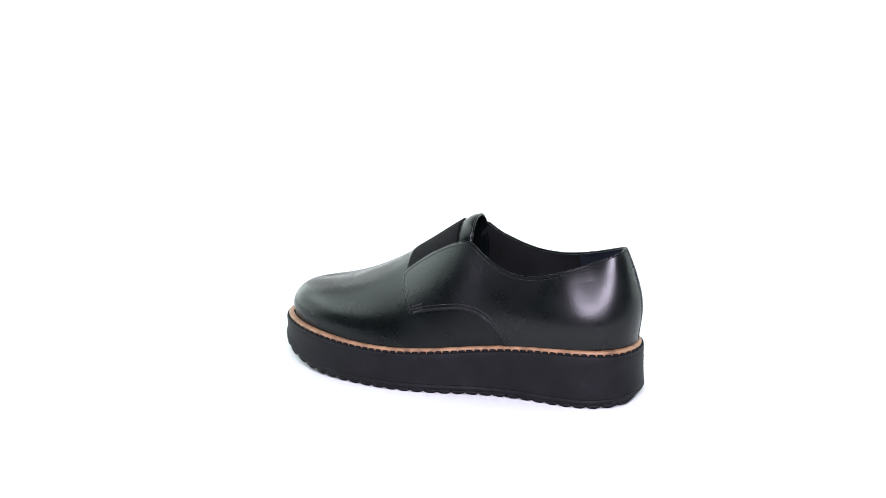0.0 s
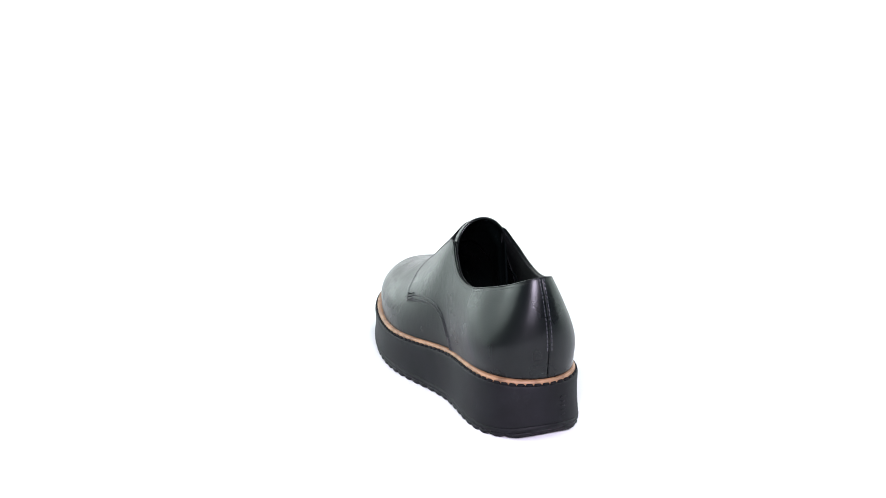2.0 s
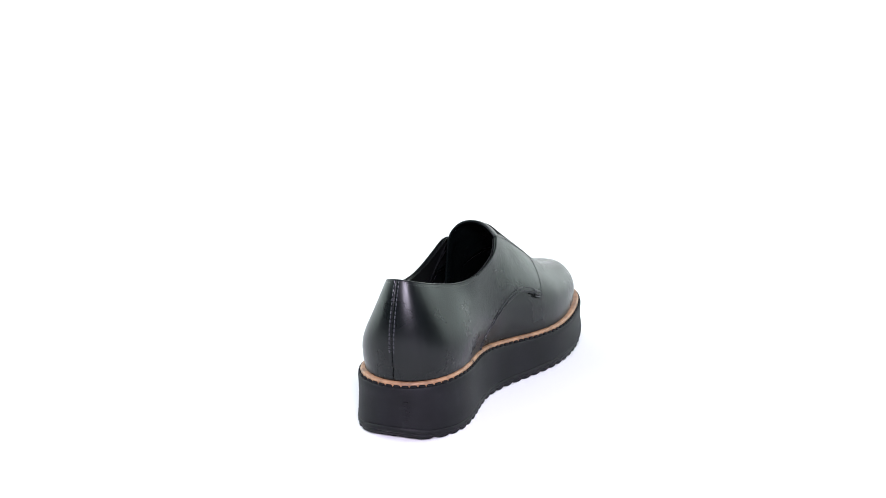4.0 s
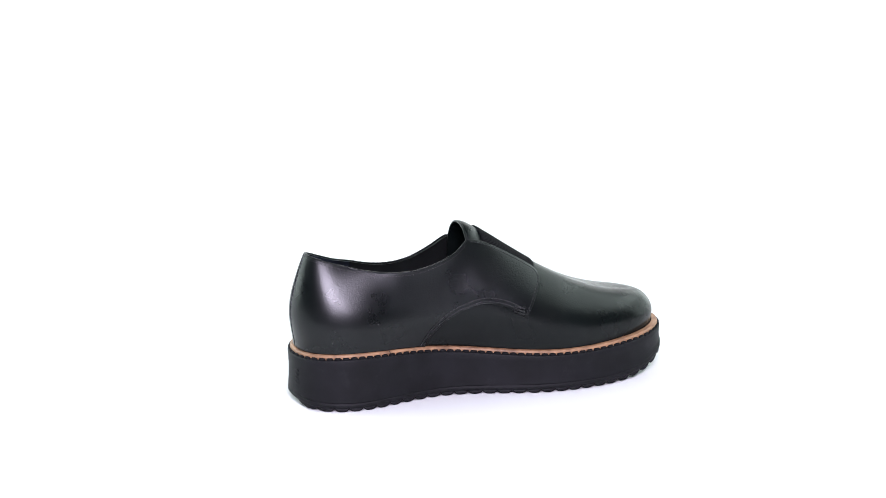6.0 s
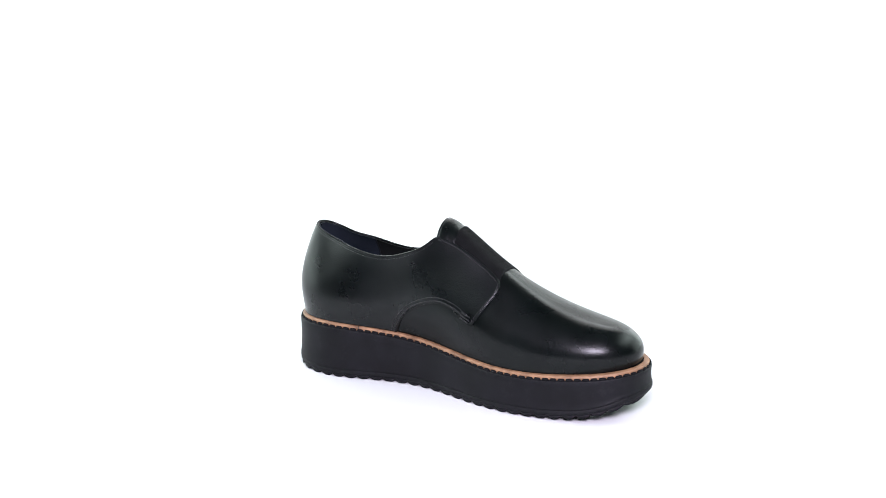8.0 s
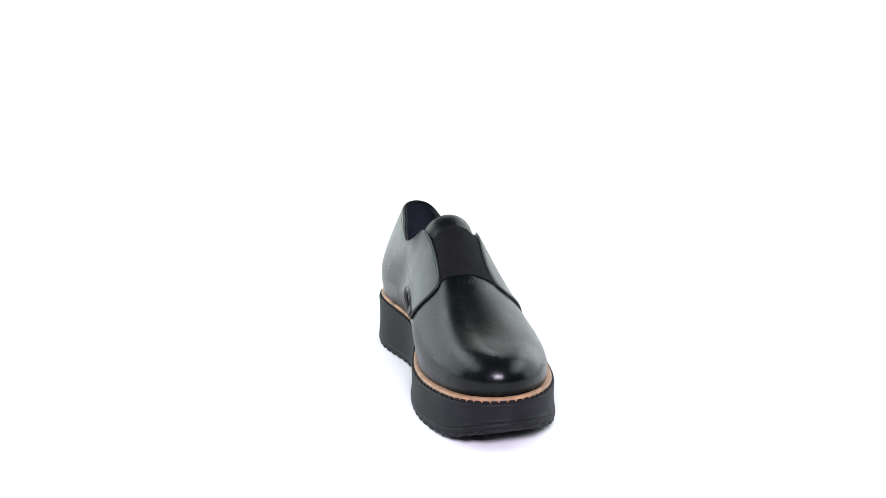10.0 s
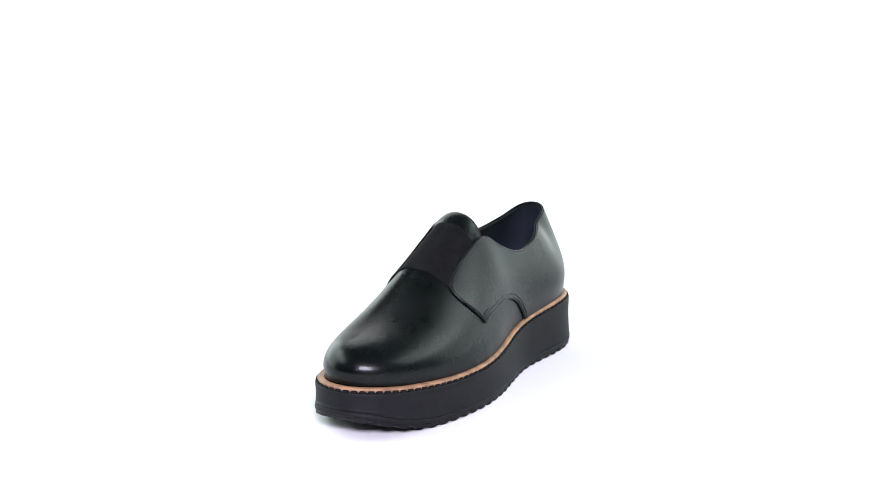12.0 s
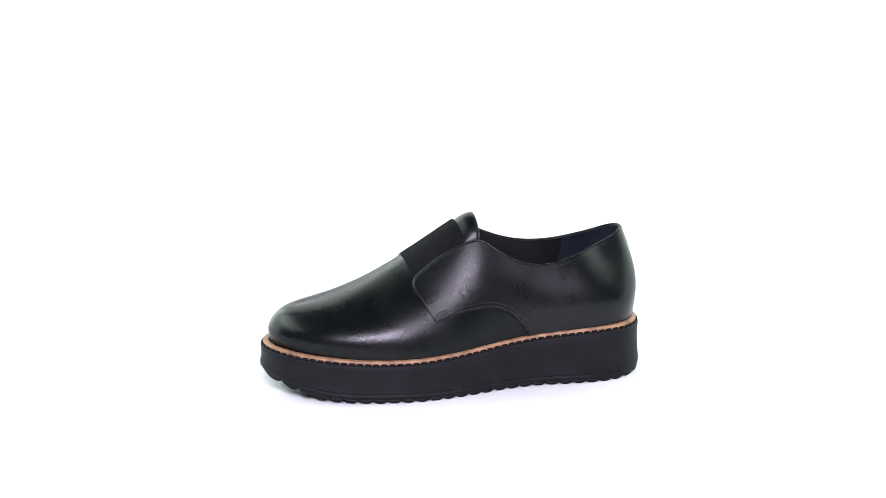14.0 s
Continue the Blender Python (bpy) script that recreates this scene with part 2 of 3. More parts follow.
def build_sole():
    def low(x):
        return sole_bottom(x) + 2.4

    # wall: rounded top edge, slightly hollow flank, a fine groove above the tread
    rings = [ring3(9.0, sole_top, -0.4), ring3(1.6, sole_top, -0.2), ring3(0.5, sole_top, -0.5), ring3(0.0, sole_top, -1.5)]
    top, bot = ring3(0.0, sole_top), ring3(0.0, low)
    for k, inset in ((0.2, 0.25), (0.4, 0.35), (0.6, 0.1), (0.75, -0.25)):
        r = ring3(inset, sole_top)
        r[:, 2] = top[:, 2] + (bot[:, 2] - top[:, 2]) * k
        rings.append(r)
    for up, inset in ((5.2, -0.6), (4.7, -0.6), (4.45, -0.05), (4.1, -0.05), (3.8, -0.8), (1.6, -0.7), (0.4, 0.2), (0.0, 1.6)):
        rings.append(ring3(inset, low, up))
    v, f_ = lofted(rings, cap_first=True, cap_last=True)
    sole = mesh_object("sole", v * MM, f_, SOLE, shoe, "thick matt black rubber platform sole")

    # a worn, unreadable moulded mark on the heel face
    for k in range(7):
        w, z0 = 4.5 - 0.7 * (k % 3), 9.0 + 3.0 * k
        p = outline(0.1, 2400)
        back_ = p[p[:, 0] < -100]
        ys = np.linspace(-10.5 - w / 2, -10.5 + w / 2, 5)
        order = back_[:, 1].argsort()
        xs = np.interp(ys, back_[order, 1], back_[order, 0])
        q = np.column_stack([xs - 0.1, ys, np.full(5, z0) + 0.5 * np.sin(np.arange(5) + k)])
        v, f_ = tube(q, 0.42, 6)
        mesh_object("moulded_mark", v * MM, f_, SOLE, sole)

    # tread ribs across the sole, one bar each
    pts = outline(0.0, 2400)
    hi, lo = pts[:, 0].argmax(), pts[:, 0].argmin()
    left, right = (pts[hi:lo] if hi < lo else np.vstack([pts[hi:], pts[:lo]])), (pts[lo:hi] if lo < hi else np.vstack([pts[lo:], pts[:hi]]))
    left, right = left[left[:, 0].argsort()], right[right[:, 0].argsort()]

    def edge(side, x):
        return np.interp(x, side[:, 0], side[:, 1])

    x0, pitch = pts[:, 0].min() + 2.0, 10.0
    while x0 + 3 < pts[:, 0].max() - 1.5:
        x1 = min(x0 + pitch - 0.3, pts[:, 0].max() - 0.8)
        verts, faces, m = [], [], 9
        for x in np.linspace(x0, x1, m):
            c = (x - x0) / (x1 - x0) * 2 - 1
            drop = 2.4 * (1 - abs(c) ** 2.6)
            base = float(low(x))
            ya, yb = edge(left, x), edge(right, x)
            verts += [(x, ya, base + 0.6), (x, ya, base - drop * 0.82), (x, ya - 1.5, base - drop), (x, yb + 1.5, base - drop),
                      (x, yb, base - drop * 0.82), (x, yb, base + 0.6)]
        for i in range(m - 1):
            for k in range(6):
                a, e = i * 6 + k, i * 6 + (k + 1) % 6
                faces.append((a, e, e + 6, a + 6))
        faces += [(5, 4, 3, 2, 1, 0), tuple(range((m - 1) * 6, m * 6))]
        mesh_object("tread_rib", np.array(verts) * MM, faces, SOLE, sole)
        x0 += pitch
    return sole


def build_welt(sole):
    rings = [ring3(5.6, sole_top, -0.6), ring3(2.0, sole_top, -0.6), ring3(1.75, sole_top, 0.1), ring3(1.75, sole_top, 1.7),
             ring3(2.2, sole_top, 2.6), ring3(2.9, sole_top, 2.95), ring3(5.6, sole_top, 2.95)]
    v, f_ = lofted(rings)
    welt = mesh_object("welt", v * MM, f_, WELT, shoe, "tan leather welt strip between sole and upper")
    # butt joint of the strip
    k = int(np.argmin(np.hypot(outline()[:, 0] + 70, outline()[:, 1] + 33)))
    a, c = ring3(1.7, sole_top)[k], ring3(3.2, sole_top)[k]
    path = [a + (0, 0, 0.0), a + (0, 0, 2.2), (a + c) / 2 + (0, 0, 2.95), c + (0, 0, 2.95)]
    v, f_ = tube(path, 0.28)
    mesh_object("welt_joint", v * MM, f_, THREAD, welt, "dark butt joint in the welt")
    # black lock stitches biting over the lower edge of the strip
    o = ring3(1.5, sole_top, 0.2)
    seg = np.linalg.norm(np.roll(o, -1, 0) - o, axis=1)
    run = np.concatenate([[0], np.cumsum(seg)])
    total, count = run[-1], 114
    closed = np.vstack([o, o[:1]])
    step = total / count
    rows = []
    for c in np.linspace(-1, 1, 9):
        r = math.sqrt(max(0.0, 1 - abs(c) ** 3.2))
        rows.append([(c * step * 0.46, 1.15 * r * math.cos(w), 1.15 * r * math.sin(w)) for w in np.linspace(0, 2 * math.pi, 8, endpoint=False)])
    v, f_ = lofted([np.array(r) for r in rows])
    proto = None
    for i in range(count):
        at = [np.array([np.interp((i + q) * step % total, run, closed[:, k]) for k in range(3)]) for q in (0.3, 0.5, 0.7)]
        way = Vector(at[2] - at[0])
        m = Matrix.Translation(Vector(at[1]) * MM) @ way.to_track_quat("X", "Z").to_matrix().to_4x4()
        if proto is None:
            ob = proto = mesh_object("stitch", v * MM, f_, WAXED, sole)
        else:
            ob = new("stitch", proto.data)
            ob.parent = sole
        ob.matrix_basis = m
    return welt


# the upper is one lasted form; its pieces are cut from it
RIDGE_X = [-104, -99, -94, -88, -80, -65, -50, -35, -20, -7.5, 6, 23, 43, 56, 77, 100, 120, 133]
RIDGE_Y = [1, 1, 0, 0, -1, -2, -4, -6, -8, -9.5, -10.5, -14.3, -18.5, -20.8, -22.8, -23.3, -23, -22.5]
RIDGE_Z = [119, 114.6, 110.6, 107.4, 105.2, 104.5, 110, 117, 121, 123.5, 116, 104.5, 91.3, 83.6, 73.2, 65.3, 61.2, 56.8]
NS, NP = 720, 150


def eased(values, width, wrap=False):
    """Rounds off the small bends of a table."""
    k = np.arange(-3 * width, 3 * width + 1)
    g = np.exp(-0.5 * (k / width) ** 2)
    padded = np.pad(values, 3 * width, mode="wrap") if wrap else np.pad(values, 3 * width, mode="reflect", reflect_type="odd")
    return np.convolve(padded, g / g.sum(), "valid")


FINE_X = np.linspace(-104, 133, 475)
FINE_Y = eased(smooth(RIDGE_X, RIDGE_Y, FINE_X), 16)
FINE_Z = eased(smooth(RIDGE_X, RIDGE_Z, FINE_X), 8)


def form():
    """Points and outward normals of the lasted form, [around from the toe, up from the welt]."""
    o = outline(5.0, NS)
    nrm = outline(4.0, NS) - o
    o = o - nrm * smooth([-134, 90, 130, 146], [0, 0, 1.0, 1.6], o[:, 0])[:, None]
    nrm /= np.linalg.norm(nrm, axis=1)[:, None]
    xb = o[:, 0]
    zb = sole_top(xb) + 3.0
    xr = smooth([-134, -128, -118, -90, -50, 0, 40, 80, 105, 125, 137, 146], [-104, -102, -94, -78, -46, -2, 38, 74, 93, 106, 113, 117], xb)
    xr = eased(xr, 6, True)
    ry, rz = np.interp(xr, FINE_X, FINE_Y), np.interp(xr, FINE_X, FINE_Z)
    # left (+y) and right squareness of the section
    nl = smooth([-130, -112, -80, -50, -20, 10, 40, 70, 100, 125, 145], [2.55, 1.95, 2.05, 1.92, 1.64, 1.47, 1.53, 1.8, 2.15, 2.5, 2.65], xb)
    nr = smooth([-130, -110, -80, -50, -20, 10, 40, 70, 100, 125, 145], [2.55, 1.95, 2.12, 2.28, 2.3, 2.05, 1.88, 1.88, 2.2, 2.5, 2.65], xb)
    mid = np.interp(xb, FINE_X, FINE_Y)
    k = 0.5 + 0.5 * np.tanh((o[:, 1] - mid) / 9.0)
    n = eased(nr + (nl - nr) * k, 8, True)
    swell = smooth([-130, -90, -40, 0, 40, 90, 145], [3.0, 2.4, 1.5, 1.5, 1.6, 1.6, 1.2], xb) + (1 - k) * smooth([-90, -50, -20, 10, 35, 60, 90], [0, 3.8, 7.6, 6.4, 3.8, 1.4, 0], xb)
    swell = swell + 1.0 * k * np.exp(-(((xb + 108) / 16.0) ** 2))
    swell = eased(swell, 8, True)
    t = np.linspace(0, 1, NP)
    phi = (t**1.15)[None, :] * math.pi / 2
    e = (2.0 / n)[:, None]
    h = np.cos(phi) ** e
    q = 1 - np.sin(phi) ** e
    soft = smooth([-134, -40, 20, 60, 146], [0.035, 0.03, 0.04, 0.03, 0.008], xb)[:, None]
    v = 1 - (np.sqrt(q * q + soft**2) - soft) / (np.sqrt(1 + soft**2) - soft)
    P = np.empty((NS, NP, 3))
    P[..., 0] = xr[:, None] + (xb - xr)[:, None] * h
    P[..., 1] = ry[:, None] + (o[:, 1] - ry)[:, None] * h
    P[..., 2] = zb[:, None] + (rz - zb)[:, None] * v
    # at the toe the crown runs on along the ridge's own slope
    slope = (np.interp(xr + 2, FINE_X, FINE_Z) - np.interp(xr - 2, FINE_X, FINE_Z)) / 4 * np.clip((xb - 40) / 60, 0, 1)
    P[..., 2] += (slope * (xb - xr))[:, None] * h * (1 - h) ** 2
    rise = smooth([-134, -115, -40, 10, 146], [1.3, 1.5, 1.55, 1.3, 1.3], xb)[:, None]
    crest_ = 0.5 / rise
    below = np.sin(np.clip(v / crest_, 0, 1) * math.pi / 2) ** 1.6
    above = np.cos(np.clip((v - crest_) / (1 - crest_), 0, 1) * math.pi / 2) ** 3.2
    puff = np.where(v < crest_, below, above) * swell[:, None]
    P[..., 0] += nrm[:, :1] * puff
    P[..., 1] += nrm[:, 1:] * puff
    # drawn in under the topline at the heel
    pinch = np.interp(xb, [-134, -128, -118, -100, -75, -50, -25], [0.0, 0.1, 0.4, 0.4, 0.25, 0.1, 0.0])
    pinch = eased(pinch, 10, True)[:, None] * np.exp(-(((v - 0.60) / 0.25) ** 2)) * np.clip((1 - v) / 0.1, 0, 1)
    P[..., :2] -= nrm[:, None, :] * pinch[..., None]
    # the counter is drawn to a tighter round on the outer side
    draw = np.exp(-(((xb + 108) / 13.0) ** 2)) * k * 3.0
    draw = eased(draw, 6, True)[:, None] * np.clip((v - 0.1) / 0.6, 0, 1)
    P[..., :2] -= nrm[:, None, :] * draw[..., None]
    du = np.roll(P, -2, 0) - np.roll(P, 2, 0)
    dv = np.gradient(P, axis=1)
    N = np.cross(du, dv)
    N /= np.linalg.norm(N, axis=2)[..., None] + 1e-9
    # at the ridge both sides share one normal
    way = np.column_stack([np.full(NS, 2.0), np.interp(xr + 2, FINE_X, FINE_Y) - ry, np.interp(xr + 2, FINE_X, FINE_Z) - rz])
    way /= np.linalg.norm(way, axis=1)[:, None]
    N[:, -1] = (0, 0, 1) - way * way[:, 2:]
    N /= np.linalg.norm(N, axis=2)[..., None] + 1e-9
    return P, N


FORM_P, FORM_N = form()
HEEL = int(FORM_P[:, 0, 0].argmin())
TOE = int(FORM_P[:, 0, 0].argmax())


def inside_distance(poly, q):
    """Signed distance of 2D points to a closed polygon, positive inside."""
    a = np.asarray(poly, float)
    c = np.roll(a, -1, 0)
    best = np.full(len(q), 1e9)
    odd = np.zeros(len(q), bool)
    for (x0, y0), (x1, y1) in zip(a, c):
        dx, dy = x1 - x0, y1 - y0
        t = np.clip(((q[:, 0] - x0) * dx + (q[:, 1] - y0) * dy) / (dx * dx + dy * dy + 1e-12), 0, 1)
        best = np.minimum(best, np.hypot(q[:, 0] - x0 - t * dx, q[:, 1] - y0 - t * dy))
        if abs(dy) > 1e-12:
            odd ^= ((y0 > q[:, 1]) != (y1 > q[:, 1])) & (q[:, 0] < dx * (q[:, 1] - y0) / dy + x0)
    return np.where(odd, best, -best)


def columns(side):
    """Indices round the form from the toe to the heel on one side (+1 left, -1 right), or all round."""
    if side == 0:
        return [i % NS for i in range(HEEL, HEEL + NS + 1)]
    if side > 0:
        return [i % NS for i in range(TOE, (HEEL if HEEL > TOE else HEEL + NS) + 1)]
    return [i % NS for i in range(HEEL, (TOE if TOE > HEEL else TOE + NS) + 1)]


def cut_piece(side, value, lift, thick, rows=(0, NP)):
    """The part of the form where value(points) > 0, lifted off it, with turned edges of the given thickness."""
    cols = columns(side)
    P = FORM_P[cols][:, rows[0]:rows[1]]
    N = FORM_N[cols][:, rows[0]:rows[1]]
    a, c = P.shape[:2]
    pts, nrm = P.reshape(-1, 3), N.reshape(-1, 3)
    g = value(pts + nrm * (lift(pts)[:, None] if callable(lift) else lift))
    crest = set()
    verts, norms, faces, cache, used = [], [], [], {}, {}

    def keep(i):
        if i not in used:
            used[i] = len(verts)
            if i % c == c - 1:
                crest.add(len(verts))
            verts.append(pts[i]), norms.append(nrm[i])
        return used[i]

    def between(i, j):
        key = (min(i, j), max(i, j))
        if key not in cache:
            t = g[i] / (g[i] - g[j])
            cache[key] = len(verts)
            if i % c == c - 1 and j % c == c - 1:
                crest.add(len(verts))
            verts.append(pts[i] + (pts[j] - pts[i]) * t), norms.append(nrm[i] + (nrm[j] - nrm[i]) * t)
        return cache[key]

    for i in range(a - 1):
        for j in range(c - 1):
            quad = (i * c + j, (i + 1) * c + j, (i + 1) * c + j + 1, i * c + j + 1)
            inn = [g[q] > 0 for q in quad]
            if all(inn):
                faces.append([keep(q) for q in quad])
            elif any(inn):
                poly = []
                for k in range(4):
                    p, q = quad[k], quad[(k + 1) % 4]
                    if g[p] > 0:
                        poly.append(keep(p))
                    if (g[p] > 0) != (g[q] > 0):
                        poly.append(between(p, q))
                faces.append(poly)
    verts, norms = np.array(verts), np.array(norms)
    n = len(verts)
    count = {}
    for f_ in faces:
        for k in range(len(f_)):
            p, q = f_[k], f_[(k + 1) % len(f_)]
            count[(min(p, q), max(p, q))] = count.get((min(p, q), max(p, q)), 0) + (1 if p < q else 100)
    if callable(lift):
        lift = lift(verts)[:, None]
    else:
        lift = np.full((n, 1), lift)
    outer = verts + norms * lift
    count = {e: k for e, k in count.items() if not (e[0] in crest and e[1] in crest)}
    # turned edge: two steps down
    rim = sorted({p for e, k in count.items() if k in (1, 100) for p in e})
    at = {p: k for k, p in enumerate(rim)}
    outer[rim] -= norms[rim] * thick * 0.25
    low = verts[rim] + norms[rim] * (lift[rim] - thick)
    allv = np.vstack([outer, low])
    for (p, q), k in count.items():
        if k == 1:
            faces.append([q, p, n + at[p], n + at[q]])
        elif k == 100:
            faces.append([p, q, n + at[q], n + at[p]])
    return allv * MM, faces


def flare(pts):
    """How far the quarters stand off the tongue and foot near the instep."""
    z0 = smooth([-121, -60, -10, 20, 45], [95, 74, 72, 62, 58], pts[:, 0])
    up = np.clip((pts[:, 2] - z0 + 10) / 46.0, 0, 1.3)
    along = smooth([-110, -70, -30, -8, 20, 38, 45], [0.0, 0.8, 1.4, 1.2, 0.3, 0.0, 0.0], pts[:, 0])
    along = along + (pts[:, 1] < -8) * smooth([-112, -75, -45, -25, -8, 20, 38], [0.0, 6.2, 12.0, 10.0, 2.6, 0.1, 0.0], pts[:, 0])
    return 1.5 + along * up * up


LIFTED = {}


def on_form(side, x, z, lift):
    """The point of the form that shows at (x, z) from that side."""
    if side not in LIFTED:
        cols = columns(side)
        P = FORM_P[cols].reshape(-1, 3)
        N = FORM_N[cols].reshape(-1, 3)
        LIFTED[side] = P, N, P + N * flare(P)[:, None]
    P, N, L = LIFTED[side]
    d = (L[:, 0] - x) ** 2 + (L[:, 2] - z) ** 2
    k = np.argpartition(d, 4)[:4]
    w = 1 / (d[k] + 1e-4)
    w /= w.sum()
    at = (P[k] * w[:, None]).sum(0)
    return at + (N[k] * w[:, None]).sum(0) * (lift - 1.5 + flare(at[None])[0])


def draped(side, path, lift):
    p = np.array([on_form(side, x, z, lift) for x, z in path])
    for _ in range(3):
        p[1:-1] = 0.25 * p[:-2] + 0.5 * p[1:-1] + 0.25 * p[2:]
    return p


def rim_path(side, topline, lift, drop=0.0):
    """The opening's edge from the instep tip round to the middle of the heel."""
    front = draped(side, topline[topline[:, 0] > -22] - (0, drop), lift)
    cols = columns(side)
    cols = cols if side > 0 else cols[::-1]
    edge = np.vstack([topline, [(-160, 112)]])[::-1]
    out = []
    for c in cols:
        P, N = FORM_P[c], FORM_N[c]
        L = P + N * flare(P)[:, None]
        g = L[:, 2] - np.interp(L[:, 0], edge[:, 0], edge[:, 1]) + drop
        k = int(np.argmax(g > 0))
        if k and L[k, 0] < -23.5:
            t = g[k - 1] / (g[k - 1] - g[k])
            p, n = P[k - 1] + (P[k] - P[k - 1]) * t, N[k - 1] + (N[k] - N[k - 1]) * t
            out.append(p + n * (flare(p[None])[0] + lift - 1.5))
    path = np.vstack([front, np.array(out)[::2], out[-1:]])
    for _ in range(3):
        path[1:-1] = 0.25 * path[:-2] + 0.5 * path[1:-1] + 0.25 * path[2:]
    return path


def dashes(path, length, gap, radius):
    """Stitches of thread along a path."""
    run = np.concatenate([[0], np.cumsum(np.linalg.norm(np.diff(path, axis=0), axis=1))])
    out, s = [], 0.3
    while s + length < run[-1]:
        q = np.array([[np.interp(s + length * k, run, path[:, c]) for c in range(3)] for k in (0, 0.3, 0.7, 1)])
        out.append(tube(q, radius, 5))
        s += length + gap
    return out


ARC = {1: [(-41, 36), (-38, 42), (-32.5, 49.5), (-26.5, 55.8), (-18, 60.4), (-7, 62.4), (5, 61.4), (18, 59.2), (26, 57.3), (30.5, 56)],
       -1: [(-43, 36), (-40.5, 42), (-35, 51.5), (-25.6, 60.5), (-13.5, 66.6), (-1.5, 69.5), (10.5, 67.6), (20, 63.3), (28, 58.6)]}
FLAP = {1: [(30.5, 56), (33.5, 61.5), (38.5, 69), (42, 76), (41.2, 81.8), (35.6, 86.8), (21.6, 96.4), (4.6, 105.2), (-4, 107.9), (-9, 107.6)],
        -1: [(28, 58.6), (31.5, 64.5), (37, 72.5), (42.3, 80.5), (42.6, 86.6), (37, 91.8), (19, 102.6), (5, 109.7), (-5, 113), (-10, 113)]}
TOPLINE = {1: [(-9, 107.6), (-13, 105.6), (-20, 100.2), (-35, 91.8), (-50, 88.7), (-65, 89.7), (-80, 93.6), (-95, 98), (-110, 103.5), (-121, 108.4)],
           -1: [(-10, 113), (-13.5, 110), (-20, 105.2), (-35, 98.9), (-50, 95.3), (-65, 94.8), (-80, 96.6), (-95, 100.2), (-110, 104.5), (-121, 108.4)]}


def seam_curves(side):
    return spline(ARC[side]), spline(FLAP[side]), spline(TOPLINE[side])


def side_view(poly):
    return lambda pts: inside_distance(poly, pts[:, [0, 2]])


def band(lo_x, hi_x, bend=0.0, mid=-14.0):
    """Between two cross cuts that bow forward by bend off the ridge."""
    def value(pts):
        off = np.abs(pts[:, 1] - mid)
        x = pts[:, 0] + bend * (off / 20.0) ** 2
        return np.minimum(x - lo_x, hi_x - x)
    return value


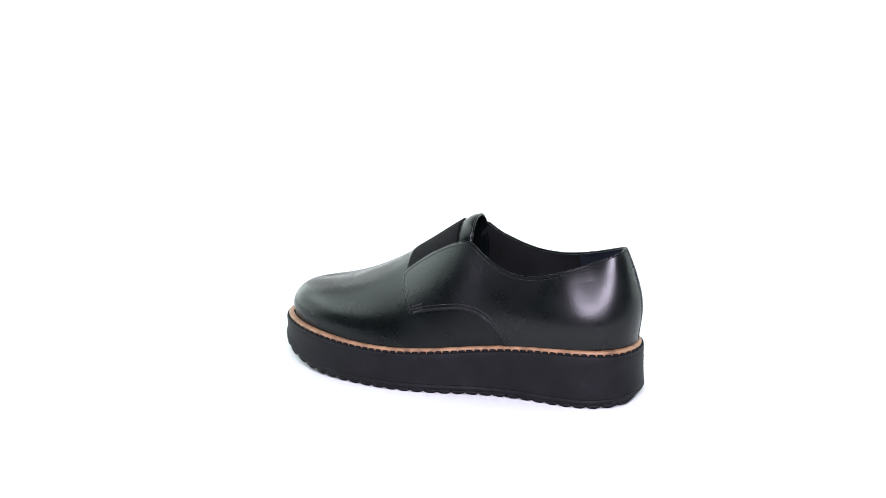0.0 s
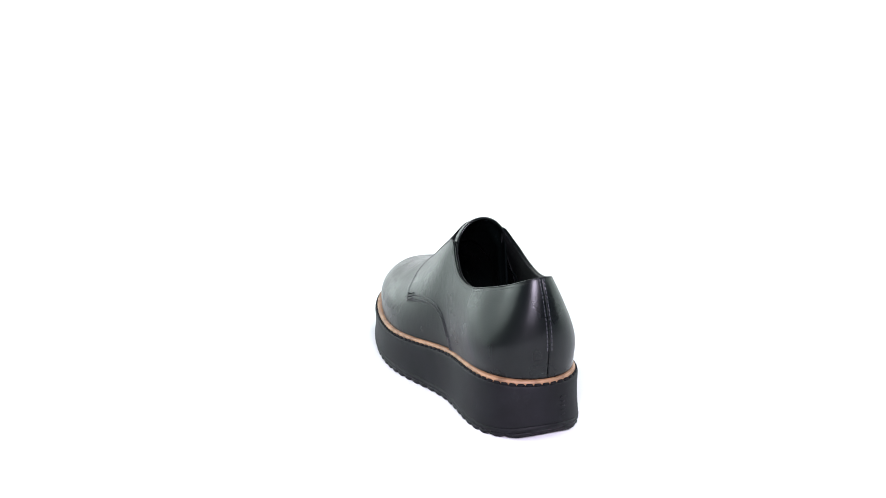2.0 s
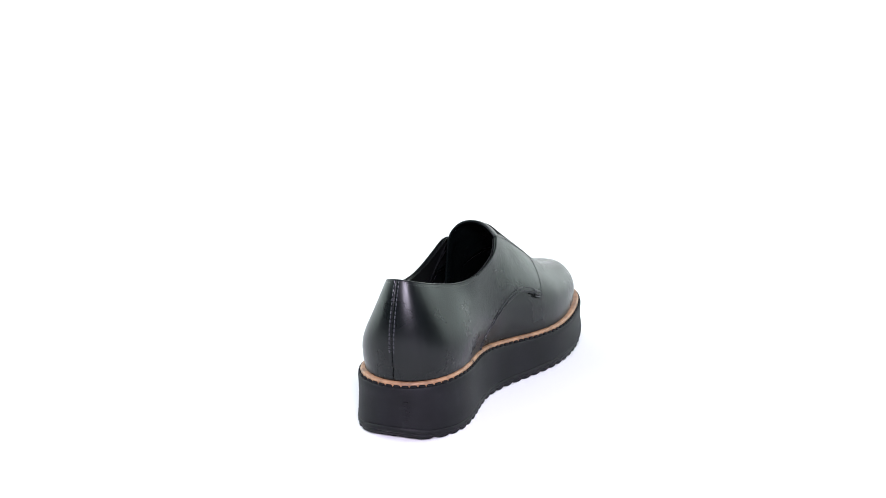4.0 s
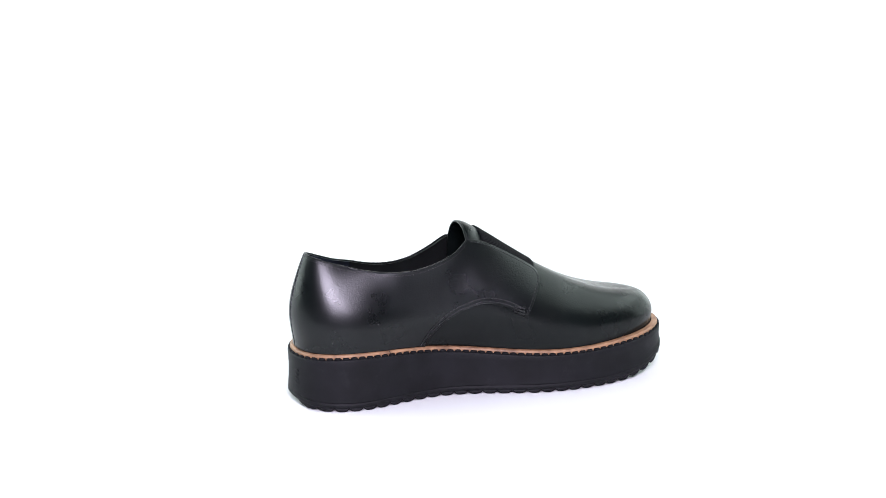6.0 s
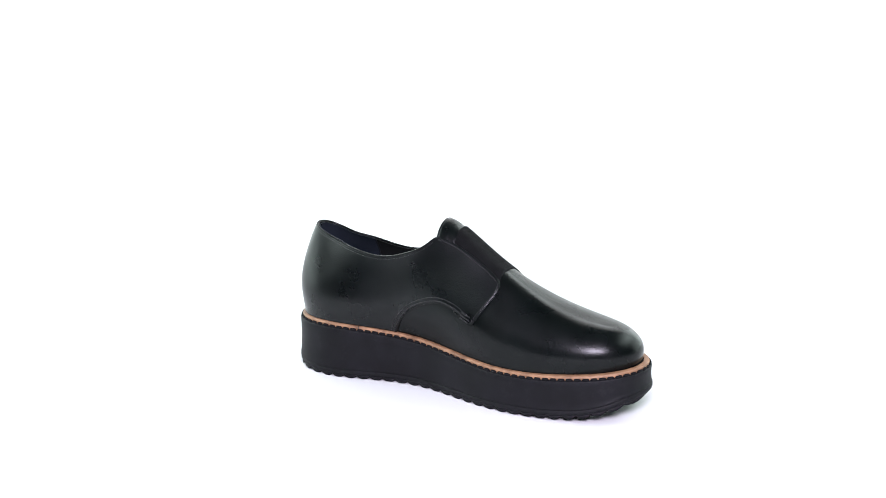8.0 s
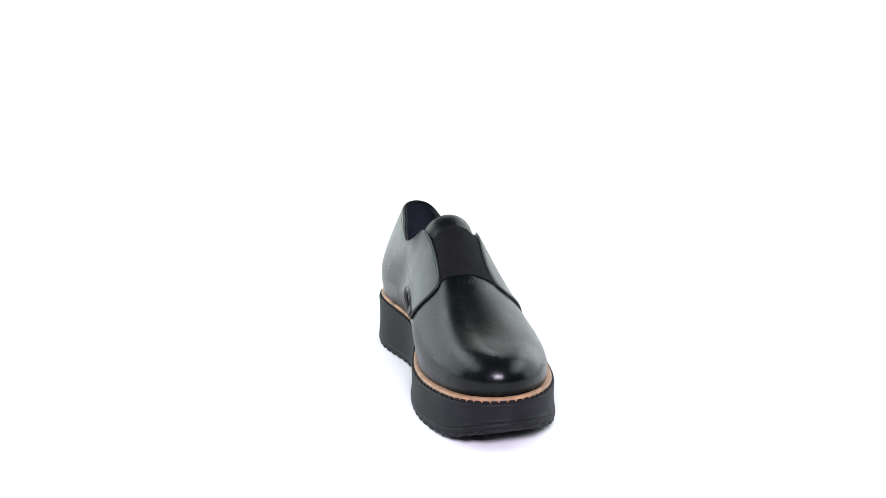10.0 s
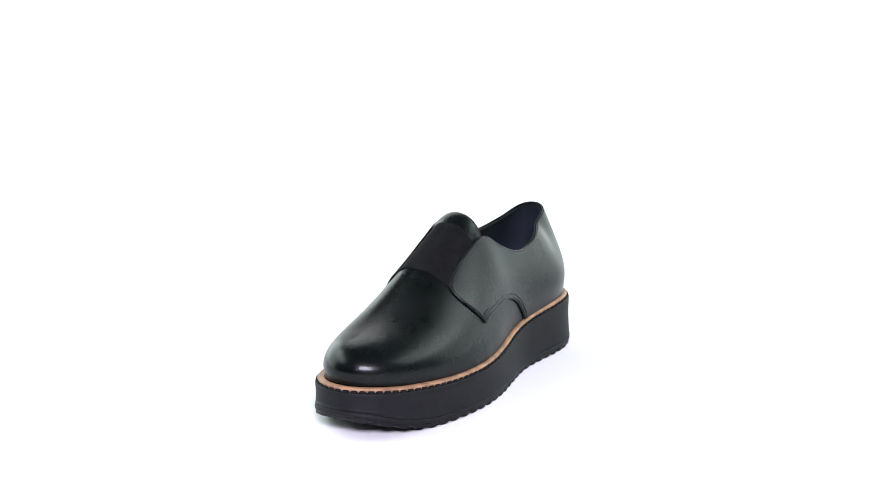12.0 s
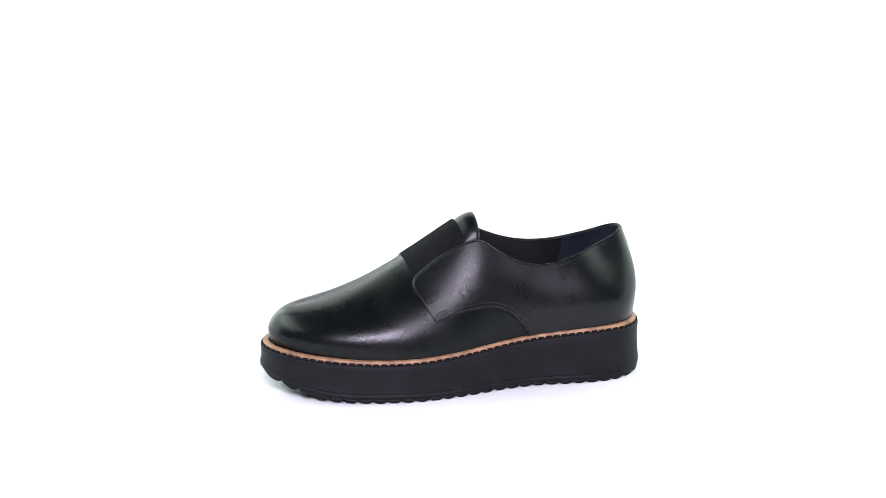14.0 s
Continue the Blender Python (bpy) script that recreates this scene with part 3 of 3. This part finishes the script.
def build_upper():
    # vamp: toe and sides, tucked under the quarters and the gore
    under = [(-50, 20), (-47, 46), (-20, 74), (15, 84), (30, 86), (40, 92), (43.5, 130), (220, 130), (220, 20)]
    v, f_ = cut_piece(0, side_view(under), 0.0, 1.4)
    vamp = mesh_object("vamp", v, f_, LEATHER, shoe, "smooth black leather vamp with rounded toe")
    # tongue

    flat = FORM_P.reshape(-1, 3)
    skin = flat - 0.7 * FORM_N.reshape(-1, 3)
    outer, inner_ = [], []
    turn = np.linspace(0, math.pi, 49)
    for x in np.linspace(-8.6, 34.0, 26):
        top = float(np.interp(x, FINE_X, FINE_Z))
        cy, cz = -10.0 - 4.0 * max(0.0, x + 8.6) / 42.6, top - 21.6
        # free end: a round arch; further on: close under the form
        near = np.abs(skin[:, 0] - x) < 0.6
        dy, dz = skin[near, 1] - cy, skin[near, 2] - cz
        way, far = np.arctan2(dz, dy), np.hypot(dy, dz)
        order = way.argsort()
        lasted = np.interp(turn, way[order], far[order])
        arch = 20.0 * 21.8 / np.hypot(21.8 * np.cos(turn), 20.0 * np.sin(turn))
        w = min(max((x + 3.0) / 9.0, 0.0), 1.0)
        w = w * w * (3 - 2 * w)
        reach = eased(arch * (1 - w) + lasted * w, 1)
        for cut, rows in ((0.0, outer), (1.5, inner_)):
            r = reach - cut
            line = [(x, cy + q * math.cos(a_), cz + q * math.sin(a_)) for q, a_ in zip(r, turn)]
            # wings run down inside the quarters
            ahead = [(x, line[0][1] + 2.5 * t, cz - 36.0 * t) for t in (1.0, 0.75, 0.5, 0.25)]
            behind = [(x, line[-1][1] - 1.5 * t, cz - 36.0 * t) for t in (0.25, 0.5, 0.75, 1.0)]
            rows.append(np.array(ahead + line + behind))
    m, n = len(outer), len(outer[0])
    verts = np.vstack(outer + inner_)
    faces = []
    for i in range(m - 1):
        for j in range(n - 1):
            q = (i * n + j, (i + 1) * n + j, (i + 1) * n + j + 1, i * n + j + 1)
            faces += [q, tuple(m * n + k for k in q[::-1])]
    faces += [(j, j + 1, m * n + j + 1, m * n + j) for j in range(n - 1)]
    tongue = mesh_object("tongue", verts * MM, faces, LEATHER, shoe, "black leather tongue under the elastic gore")
    v, f_ = tube((outer[0] + inner_[0]) / 2, 0.95, 8)
    mesh_object("tongue_binding", v * MM, f_, LEATHER, tongue, "rolled black edge of the tongue")
    # elastic gore
    gore = band(4.5, 43.0, 1.2)

    def gore_value(pts):
        return np.minimum(gore(pts), np.minimum(pts[:, 2] - 78.0, 30))
    v, f_ = cut_piece(0, gore_value, 1.0, 1.6)
    mesh_object("elastic_gore", v, f_, ELASTIC, shoe, "matt black ribbed elastic band across the instep")

    for side in (1, -1):
        arc, flap, topline = seam_curves(side)
        poly = np.vstack([arc, flap[1:], topline[1:], [(-160, 112), (-160, 10), (-45, 10)]])
        v, f_ = cut_piece(side, side_view(poly), flare, 1.9)
        quarter = mesh_object("quarter", v, f_, GRAINED, shoe, "black leather quarter with curved seam and flap")
        # folded edges
        v, f_ = tube(rim_path(side, topline, 1.0, 0.25), 0.8, 8)
        mesh_object("topline_binding", v * MM, f_, LEATHER, quarter, "rolled black leather edge of the opening")
        v, f_ = tube(draped(side, np.vstack([arc[3:], flap[1:]]), 0.9), 0.55, 6)
        mesh_object("flap_edge", v * MM, f_, LEATHER, quarter, "turned edge of the flap")
        # thread: two rows on the arc, one round the flap, one under the topline, three bars at the corner
        rows = []
        inner = side_view(poly)

        def inset(path, d):
            t = np.gradient(path, axis=0)
            t /= np.linalg.norm(t, axis=1)[:, None]
            m = np.column_stack([-t[:, 1], t[:, 0]])
            q = path + m * d
            test = inner(np.column_stack([q[:, 0], q[:, 0], q[:, 1]]))
            return q if np.median(test) > 0 else path - m * d
        for d in (1.3, 3.6):
            rows += dashes(draped(side, inset(arc, d)[2:-2], 1.7), 1.9, 0.5, 0.38)
        rows += dashes(draped(side, inset(flap, 1.4)[2:-2], 1.6), 1.7, 0.8, 0.29)
        rows += dashes(rim_path(side, topline, 1.5, 2.4)[2:-3], 1.6, 0.8, 0.2)
        cx, cz = ARC[side][-1]
        for k in (1.2, 3.2, 5.2):
            bar = [(cx - 2.5 + k * 0.25, cz + k), (cx - 6.5, cz + k + 1.7), (cx - 10, cz + k + 3.0)]
            rows += dashes(draped(side, spline(bar), 1.9), 1.5, 0.5, 0.6)
        v, f_ = joined(rows)
        mesh_object("stitching", v * MM, f_, THREAD, quarter, "rows of fine black stitching")
        # lining, drawn a little inside the quarter
        lin_top = topline + (0, -0.4)
        edge = np.vstack([flap[-8:] - (0, 1.5), lin_top[1:]])
        front = np.vstack([[(-2, 40), (-4, 104)], edge[8:], [(-160, 111), (-160, 10), (-4, 10)]])
        for name, lo, hi, mat, text in (("lining", -82.0, 300.0, LINING, "black leather lining"),
                                        ("heel_lining", -300.0, -81.5, HEEL_LINING, "dark navy suede heel lining")):
            shape = side_view(front)
            v, f_ = cut_piece(side, lambda pts: np.minimum(shape(pts), np.minimum(pts[:, 0] - lo, hi - pts[:, 0])), lambda pts: flare(pts) - 2.6, 0.6)
            mesh_object(name, v, f_, mat, shoe, text)

    # heel seam with its two rows of thread
    back = FORM_P[HEEL], FORM_N[HEEL]
    z = back[0][:, 2]
    keep_ = (z < 107.3) & (z > 43)
    line = back[0][keep_] + back[1][keep_] * 1.45
    v, f_ = tube(line[::3], 0.35, 6)
    seam = mesh_object("heel_seam", v * MM, f_, LEATHER, shoe, "closed seam down the heel")
    rows = []
    for dy in (-1.6, 1.6):
        q = line[(line[:, 2] > 60)] + (0.05, dy, 0)
        rows += dashes(q, 1.9, 1.0, 0.45)
    v, f_ = joined(rows)
    mesh_object("stitching", v * MM, f_, PALE_THREAD, seam, "two rows of stitching beside the heel seam")

    # a short pale sliver beside the tongue, modelled as a thin cord
    end = spline([(1.0, 14.2, 73.0), (3.0, 14.8, 75.5), (5.5, 15.4, 78.2), (7.0, 16.2, 81.0)])
    v, f_ = tube(end, 0.5, 6)
    mesh_object("pale_sliver", v * MM, f_, SLIVER, shoe, "short pale sliver inside the opening")

    # insole
    rings = [np.column_stack([outline(i, 200), sole_top(outline(i, 200)[:, 0]) + up]) for i, up in ((6.4, 3.0), (6.4, 6.5), (8.5, 7.5), (26.0, 7.8))]
    v, f_ = lofted(rings, cap_first=True, cap_last=True)
    mesh_object("insole", v * MM, f_, LINING, shoe, "black leather insole")


sole_part = build_sole()
build_welt(sole_part)
build_upper()


# ---- movement: the shoe turns clockwise on the spot, at an even pace ----
def motions():
    walk(shoe, [(t, pose(0, 0, 0, 0, 0, 161.573 - 23.2705 * t)) for t in np.arange(0.0, 14.01, 1.0).tolist()])


motions()
